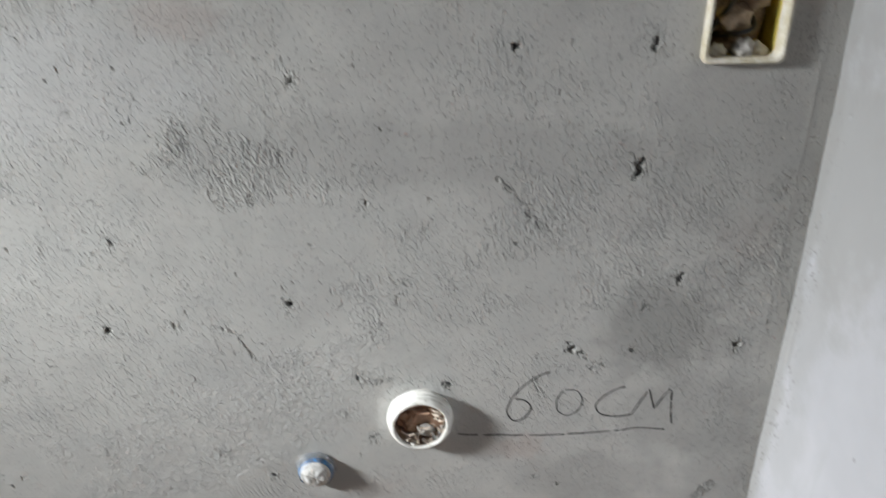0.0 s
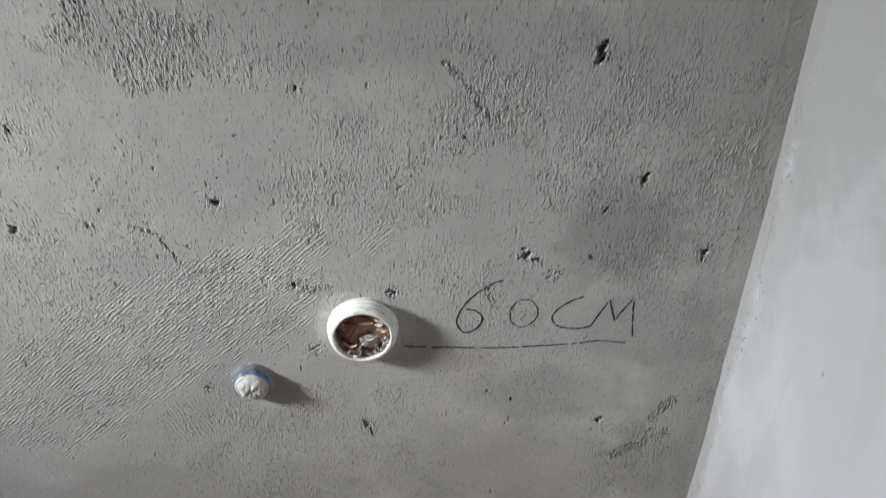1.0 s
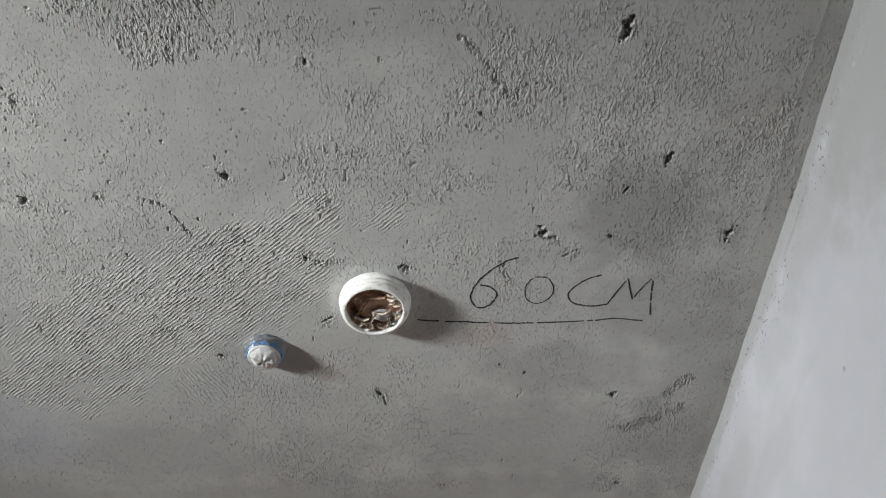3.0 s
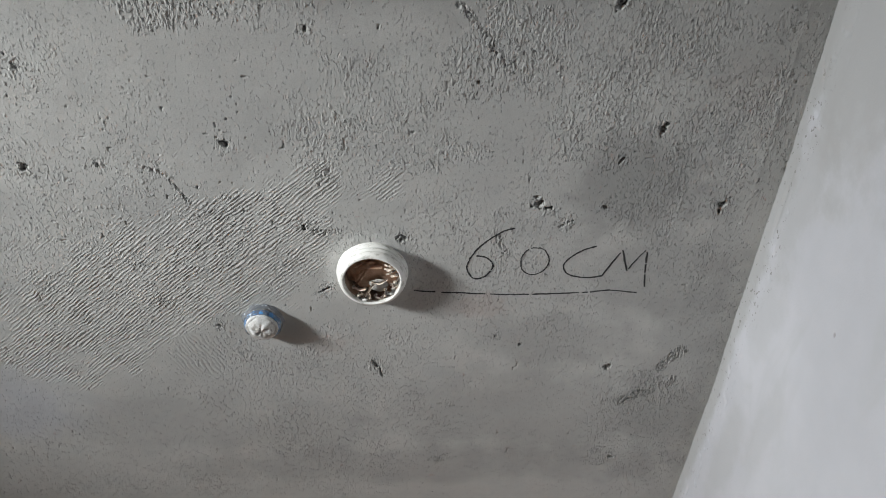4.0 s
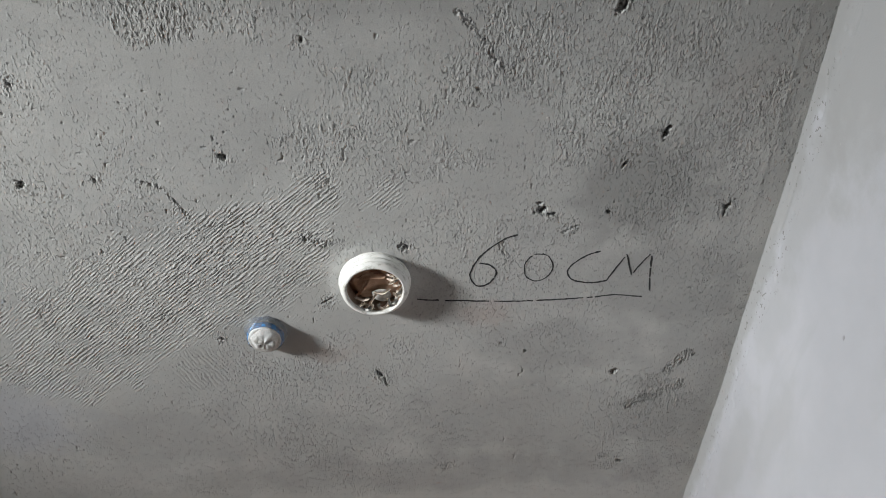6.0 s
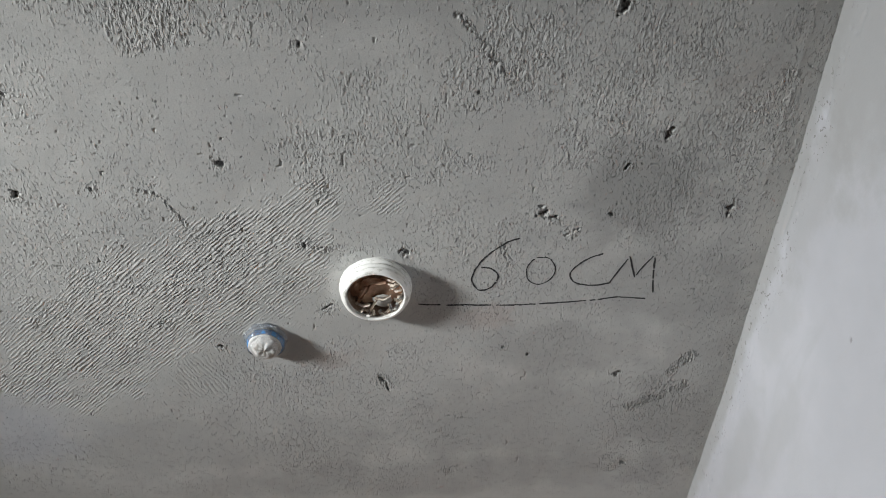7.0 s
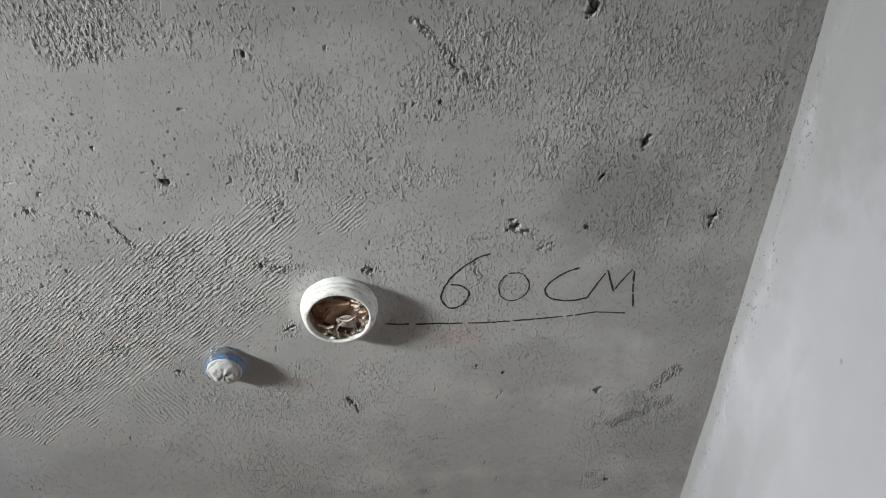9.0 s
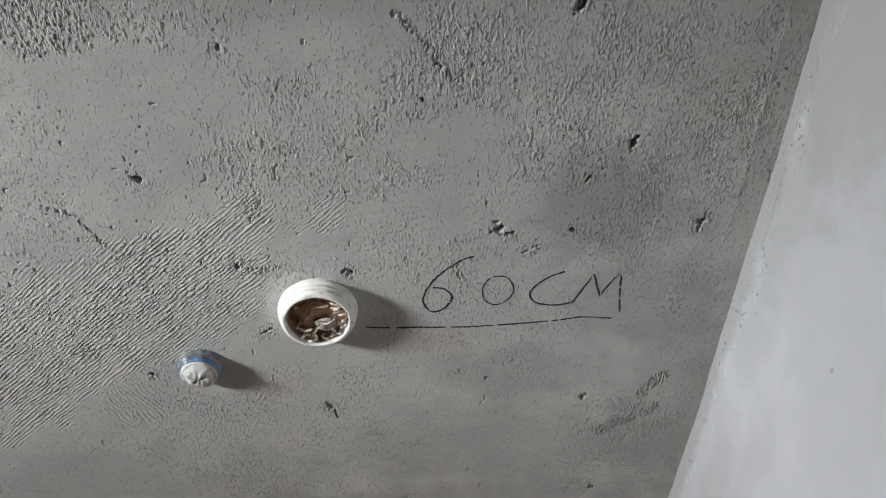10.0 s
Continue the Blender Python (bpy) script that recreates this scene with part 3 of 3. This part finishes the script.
# ---- the drain pipe ----
def drain_pipe():
    t = thing("drain_pipe", (PIPE[0], 0.0, PIPE[1]), "white plastic drain pipe stub stuffed with torn brown paper", "pipe")
    outer = [(0.0296, 0.045), (0.0298, 0.0), (0.0303, -0.0012), (0.0305, -0.0044), (0.0302, -0.0060), (0.0292, -0.0066), (0.0291, -0.0074),
             (0.0297, -0.0081), (0.0296, -0.0100), (0.0287, -0.0108), (0.0286, -0.0115), (0.0287, -0.0126), (0.0280, -0.0142), (0.0266, -0.0158),
             (0.0254, -0.0167), (0.0246, -0.0169), (0.0239, -0.0165), (0.0235, -0.0150), (0.0234, -0.0090), (0.0233, 0.002), (0.0232, 0.045)]
    collar = part("collar", lathe(outer, 96, 0.0004, 3.0), PVC, t, "ribbed white plastic collar")
    lining = [(0.0231, -0.0130), (0.0229, 0.000), (0.0226, 0.02), (0.0222, 0.05), (0.012, 0.052), (0.0005, 0.0525)]
    part("lining", lathe(lining, 64, 0.0006, 5.0), PVC_IN, t, "brown dirty pipe inside")
    part("paper_wad", moved(lump((0.0215, 0.006, 0.0205), 4.0, 0.32, 4, 1.3), pose(0.0, -0.001, 0.002)), CARD, t, "crumpled brown paper wad")
    rnd = random.Random(11)
    for k, (pts, w, mat) in enumerate((
            ([(-0.016, -0.009, -0.011), (-0.0095, -0.0105, 0.000), (-0.004, -0.009, 0.010)], 0.0042, CARD),
            ([(-0.015, -0.009, 0.006), (-0.005, -0.0085, 0.012), (0.009, -0.009, 0.011)], 0.009, CARD),
            ([(-0.006, -0.012, -0.018), (-0.002, -0.0135, -0.010), (0.002, -0.012, -0.004)], 0.0030, PAPER),
            ([(-0.001, -0.012, -0.004), (0.006, -0.013, -0.0045), (0.013, -0.0115, -0.001)], 0.0030, PAPER),
            ([(-0.017, -0.010, -0.010), (-0.011, -0.012, -0.012), (-0.005, -0.0115, -0.011)], 0.0036, PAPER),
            ([(0.012, -0.0115, 0.004), (0.016, -0.013, 0.008), (0.015, -0.012, 0.014)], 0.0032, PAPER))):
        part("paper_shred", shred(pts, w, 1.3 * k), mat, t)
    part("paper_flap", moved(lump((0.0085, 0.0016, 0.0065), 14.0, 0.25, 3, 1.4), pose(0.005, -0.0095, -0.0095, 0.3, 0.0, 0.2)), MORTAR, t, "flat grey scrap of paper")
    # a torn crust round the lower side of the mouth
    for k in range(20):
        a = -2.25 + 2.95 * (k + rnd.uniform(-0.3, 0.3)) / 19
        r, lean, inner = 0.0226, rnd.uniform(-0.35, 0.35), rnd.uniform(0.0150, 0.0190)
        y = rnd.uniform(-0.0155, -0.0120)
        pts = [(r * math.cos(a), y + 0.002, r * math.sin(a)), (0.5 * (r + inner) * math.cos(a + lean * 0.4), y - 0.0005, 0.5 * (r + inner) * math.sin(a + lean * 0.4)),
               (inner * math.cos(a + lean), y + rnd.uniform(0.0, 0.002), inner * math.sin(a + lean))]
        part("paper_shred", shred(pts, rnd.uniform(0.0022, 0.0042), 2.7 * k + 40), (PAPER, PAPER, MORTAR)[k % 3], t)
    for k in range(10):
        a, r, size = rnd.uniform(-2.2, 0.75), rnd.uniform(0.0185, 0.0228), rnd.uniform(0.0006, 0.0015)
        part("mortar_crumb", moved(lump((size, size * 0.8, size * rnd.uniform(0.4, 1.5)), k * 2.1, 1.1, 3, 1.3), pose(r * math.cos(a), rnd.uniform(-0.0145, -0.010), r * math.sin(a))),
             PAPER if k % 3 else MORTAR, t)
    return t


# ---- the capped water outlet ----
def outlet_plug():
    t = thing("water_outlet", (PLUG[0], 0.0, PLUG[1]), "capped water outlet with a blue ring wrapped in clear plastic", "pipe fitting")
    t.scale = (1.03, 0.80, 1.03)
    part("socket", lathe([(0.0125, 0.03), (0.0135, 0.0), (0.0138, -0.004), (0.0132, -0.0065), (0.010, -0.007)], 48, 0.0005, 2.0), MORTAR, t, "mortar-smeared socket")
    wrap = bmesh.new()
    rings = []
    for i, (r, y) in enumerate(((0.0182, 0.0012), (0.0176, -0.002), (0.0166, -0.0055), (0.0156, -0.0095), (0.0140, -0.0124))):
        ring = []
        for j in range(56):
            a = 2 * math.pi * j / 56
            d = 0.0024 * noise.noise(Vector((math.cos(a) * 3.1, math.sin(a) * 3.1, i * 0.5))) + 0.0009 * noise.noise(Vector((a * 6, i * 0.3, 2)))
            ring.append(wrap.verts.new(((r + d) * math.cos(a), y, (r + d) * math.sin(a))))
        rings.append(ring)
    for a, b in zip(rings, rings[1:]):
        for j in range(56):
            wrap.faces.new((a[j], a[(j + 1) % 56], b[(j + 1) % 56], b[j]))
    part("plastic_wrap", wrap, FILM, t, "crumpled clear plastic film")
    part("blue_ring", lathe([(0.0128, -0.0048), (0.0146, -0.0052), (0.0151, -0.0070), (0.0149, -0.0104), (0.0140, -0.0116), (0.0120, -0.0119)], 56, 0.0009, 7.0), BLUE, t, "blue plastic ring")
    part("white_ring", lathe([(0.0120, -0.0108), (0.0136, -0.0112), (0.0140, -0.0124), (0.0136, -0.0136), (0.0118, -0.0140), (0.0095, -0.0136)], 56, 0.0004, 9.0), CAPWHITE, t, "white plastic rim")
    cap = bmesh.new()
    rings = []
    for i, (r, y) in enumerate(((0.0124, -0.0128), (0.0116, -0.0142), (0.0098, -0.0160), (0.0086, -0.0176), (0.0070, -0.0186), (0.0035, -0.0189), (0.0004, -0.0188))):
        ring = []
        for j in range(48):
            a = 2 * math.pi * j / 48
            flat = 1.0 / max(abs(math.cos((a + 0.3) % (math.pi / 3) - math.pi / 6)), 0.5) * 0.93 if i > 0 else 1.0
            d = 0.0026 * noise.noise(Vector((math.cos(a) * 1.7, math.sin(a) * 1.7, i * 0.45)))
            ring.append(cap.verts.new(((r * flat + d) * math.cos(a), y + d, (r * flat + d) * math.sin(a))))
        rings.append(ring)
    for a, b in zip(rings, rings[1:]):
        for j in range(48):
            cap.faces.new((a[j], a[(j + 1) % 48], b[(j + 1) % 48], b[j]))
    part("cap", cap, CAPWHITE, t, "dusty white six-sided cap")
    rnd = random.Random(5)
    for k in range(9):
        s = rnd.uniform(0.0012, 0.0030)
        part("mortar_crumb", moved(lump((s, s * 0.7, s), 3.0 * k, 0.5, 2), pose(rnd.uniform(-0.004, 0.008), -0.0182 + rnd.uniform(0, 0.003), rnd.uniform(-0.007, 0.003))), MORTAR, t)
    return t


# ---- the flush electrical box ----
def rounded_ring(x0, x1, z0, z1, r, y, n=6):
    out = []
    for cx, cz, a0 in ((x1 - r, z1 - r, 0), (x0 + r, z1 - r, 90), (x0 + r, z0 + r, 180), (x1 - r, z0 + r, 270)):
        for k in range(n + 1):
            a = radians(a0 + 90 * k / n)
            out.append((cx + r * math.cos(a), y, cz + r * math.sin(a)))
    return out


def loft(rings, close_last=False):
    bm = bmesh.new()
    rows = [[bm.verts.new(p) for p in ring] for ring in rings]
    for a, b in zip(rows, rows[1:]):
        for j in range(len(a)):
            bm.faces.new((a[j], a[(j + 1) % len(a)], b[(j + 1) % len(a)], b[j]))
    if close_last:
        bm.faces.new(rows[-1])
    return bm


def electrical_box():
    w, h = BOX[1] - BOX[0], BOX[3] - BOX[2]
    t = thing("electrical_box", ((BOX[0] + BOX[1]) / 2, 0.0, (BOX[2] + BOX[3]) / 2), "open yellow plastic wall box half filled with mortar", "electrical box")
    a, b = w / 2, h / 2
    part("shell", loft([rounded_ring(-a + d, a - d, -b + d, b - d, 0.006, y) for d, y in ((0.0004, 0.043), (0.0004, -0.004), (0.0036, -0.004), (0.0036, 0.0405))], True), YELLOW, t, "yellow plastic box body")
    rim = loft([rounded_ring(-a + d, a - d, -b + d, b - d, 0.006, y) for d, y in
                ((0.0, 0.002), (-0.0006, -0.003), (0.0002, -0.0066), (0.0016, -0.0075), (0.0032, -0.0070), (0.0040, -0.0055), (0.0040, 0.006))])
    for v in rim.verts:
        v.co += Vector((noise.noise(v.co * 90), noise.noise(v.co * 110 + Vector((3, 0, 0))), noise.noise(v.co * 95 + Vector((0, 5, 0))))) * 0.0008
    part("rim", rim, CREAM, t, "cream rim smeared with mortar")
    rnd = random.Random(21)
    part("mortar_bed", moved(lump((a * 0.9, 0.010, b * 0.9), 8.0, 0.35, 4, 2.2), pose(0, 0.034, 0)), TAN, t, "tan mortar packed in the back")
    for x, y, z, s, mat in ((0.002, 0.006, -0.041, 0.0085, MORTAR), (-0.004, 0.016, -0.018, 0.012, TAN), (0.012, 0.018, 0.0, 0.013, TAN),
                            (-0.010, 0.022, 0.020, 0.014, TAN), (0.021, 0.004, 0.012, 0.008, CREAM), (0.008, 0.006, 0.030, 0.011, TAN), (-0.016, 0.010, -0.045, 0.008, CREAM), (0.016, 0.012, -0.044, 0.008, CREAM), (-0.004, 0.020, -0.043, 0.010, TAN)):
        part("mortar_clod", moved(lump((s, s * 0.8, s * 0.9), rnd.uniform(0, 50), 0.45, 3), pose(x, y, z)), mat, t)
    for k, pts in enumerate(([(-0.026, 0.03, 0.03), (-0.020, 0.004, 0.012), (-0.010, 0.006, -0.004), (-0.020, 0.02, -0.03)],
                             [(-0.018, 0.03, -0.034), (-0.004, 0.008, -0.030), (0.010, 0.010, -0.026), (0.016, 0.03, -0.02)])):
        cu = bpy.data.curves.new("cable", "CURVE")
        cu.dimensions, cu.bevel_depth, cu.bevel_resolution = "3D", 0.0021, 3
        sp = cu.splines.new("POLY")
        line = smooth_line(pts, 8)
        sp.points.add(len(line) - 1)
        for q, v in zip(sp.points, line):
            q.co = (*v, 1)
        ob = new("cable", cu)
        cu.materials.append(CABLE)
        ob.parent = t
    return t


# ---- the pencilled mark ----
def stroke(points, width, seed, closed=False):
    """A line drawn on the rough plaster, broken where the relief drops away."""
    line = smooth_line([(x, 0, z) for x, z in points], 26)
    x, z = np.array([p.x for p in line]), np.array([p.z for p in line])
    x = x + 0.0005 * (vnoise(x, z, 0.004, 0.004, seed) - 0.5)
    z = z + 0.0005 * (vnoise(x, z, 0.004, 0.004, seed + 1) - 0.5)
    d = np.stack((np.gradient(x), np.gradient(z)), axis=-1)
    d /= np.maximum(np.linalg.norm(d, axis=1, keepdims=True), 1e-9)
    w = width * (0.45 + 0.55 * vnoise(x, z, 0.003, 0.003, seed + 2) + 0.5 * vnoise(x, z, 0.0009, 0.0009, seed + 4))
    gap = 0.6 * vnoise(x, z, 0.0035, 0.0035, seed + 3) + 0.4 * vnoise(x, z, 0.0011, 0.0011, seed + 5) > 0.83
    s = np.array([-0.5, 0.0, 0.5])
    px, pz = x[:, None] - d[:, 1:] * s * w[:, None], z[:, None] + d[:, :1] * s * w[:, None]
    py = -relief(px, pz) - np.array([0.00018, 0.00030, 0.00018])
    bm = bmesh.new()
    last = None
    for i in range(len(x)):
        if gap[i]:
            last = None
            continue
        row = [bm.verts.new((px[i, k], py[i, k], pz[i, k])) for k in range(3)]
        if last:
            for a in (0, 1):
                bm.faces.new((last[a], last[a + 1], row[a + 1], row[a]))
        last = row
    return bm


def pencil_mark():
    t = thing("pencil_marking", (0, 0, 0), "handwritten black 60CM measurement with an underline on plaster", "writing")
    part("digit_six", stroke([(0.124, 0.660), (0.115, 0.657), (0.105, 0.650), (0.095, 0.640), (0.088, 0.628), (0.0855, 0.617), (0.091, 0.607), (0.099, 0.607),
                              (0.106, 0.614), (0.1075, 0.622), (0.102, 0.629), (0.093, 0.631)], 0.0015, 200), PENCIL, t)
    part("digit_zero", stroke([(0.148, 0.639), (0.139, 0.639), (0.132, 0.630), (0.133, 0.617), (0.141, 0.6105), (0.151, 0.614), (0.156, 0.625), (0.152, 0.636), (0.146, 0.640)], 0.0011, 210), PENCIL, t)
    part("letter_c", stroke([(0.195, 0.641), (0.184, 0.637), (0.174, 0.629), (0.169, 0.620), (0.174, 0.611), (0.189, 0.607), (0.204, 0.609)], 0.0015, 220), PENCIL, t)
    m = stroke([(0.204, 0.609), (0.211, 0.624), (0.218, 0.637)], 0.0015, 230)
    part("letter_m", m, PENCIL, t)
    part("letter_m", stroke([(0.218, 0.637), (0.2215, 0.626), (0.225, 0.615)], 0.0015, 233), PENCIL, t)
    part("letter_m", stroke([(0.225, 0.615), (0.231, 0.626), (0.238, 0.637)], 0.0014, 236), PENCIL, t)
    part("letter_m", stroke([(0.2395, 0.635), (0.241, 0.616), (0.2435, 0.597)], 0.0015, 239), PENCIL, t)
    part("underline", stroke([(0.040, 0.593), (0.050, 0.592), (0.059, 0.5915)], 0.0014, 246), PENCIL, t)
    part("underline", stroke([(0.064, 0.591), (0.080, 0.590), (0.097, 0.589), (0.131, 0.588), (0.166, 0.589), (0.195, 0.591), (0.215, 0.593), (0.238, 0.590)], 0.0015, 240), PENCIL, t)
    return t


drain_pipe()
outlet_plug()
electrical_box()
pencil_mark()
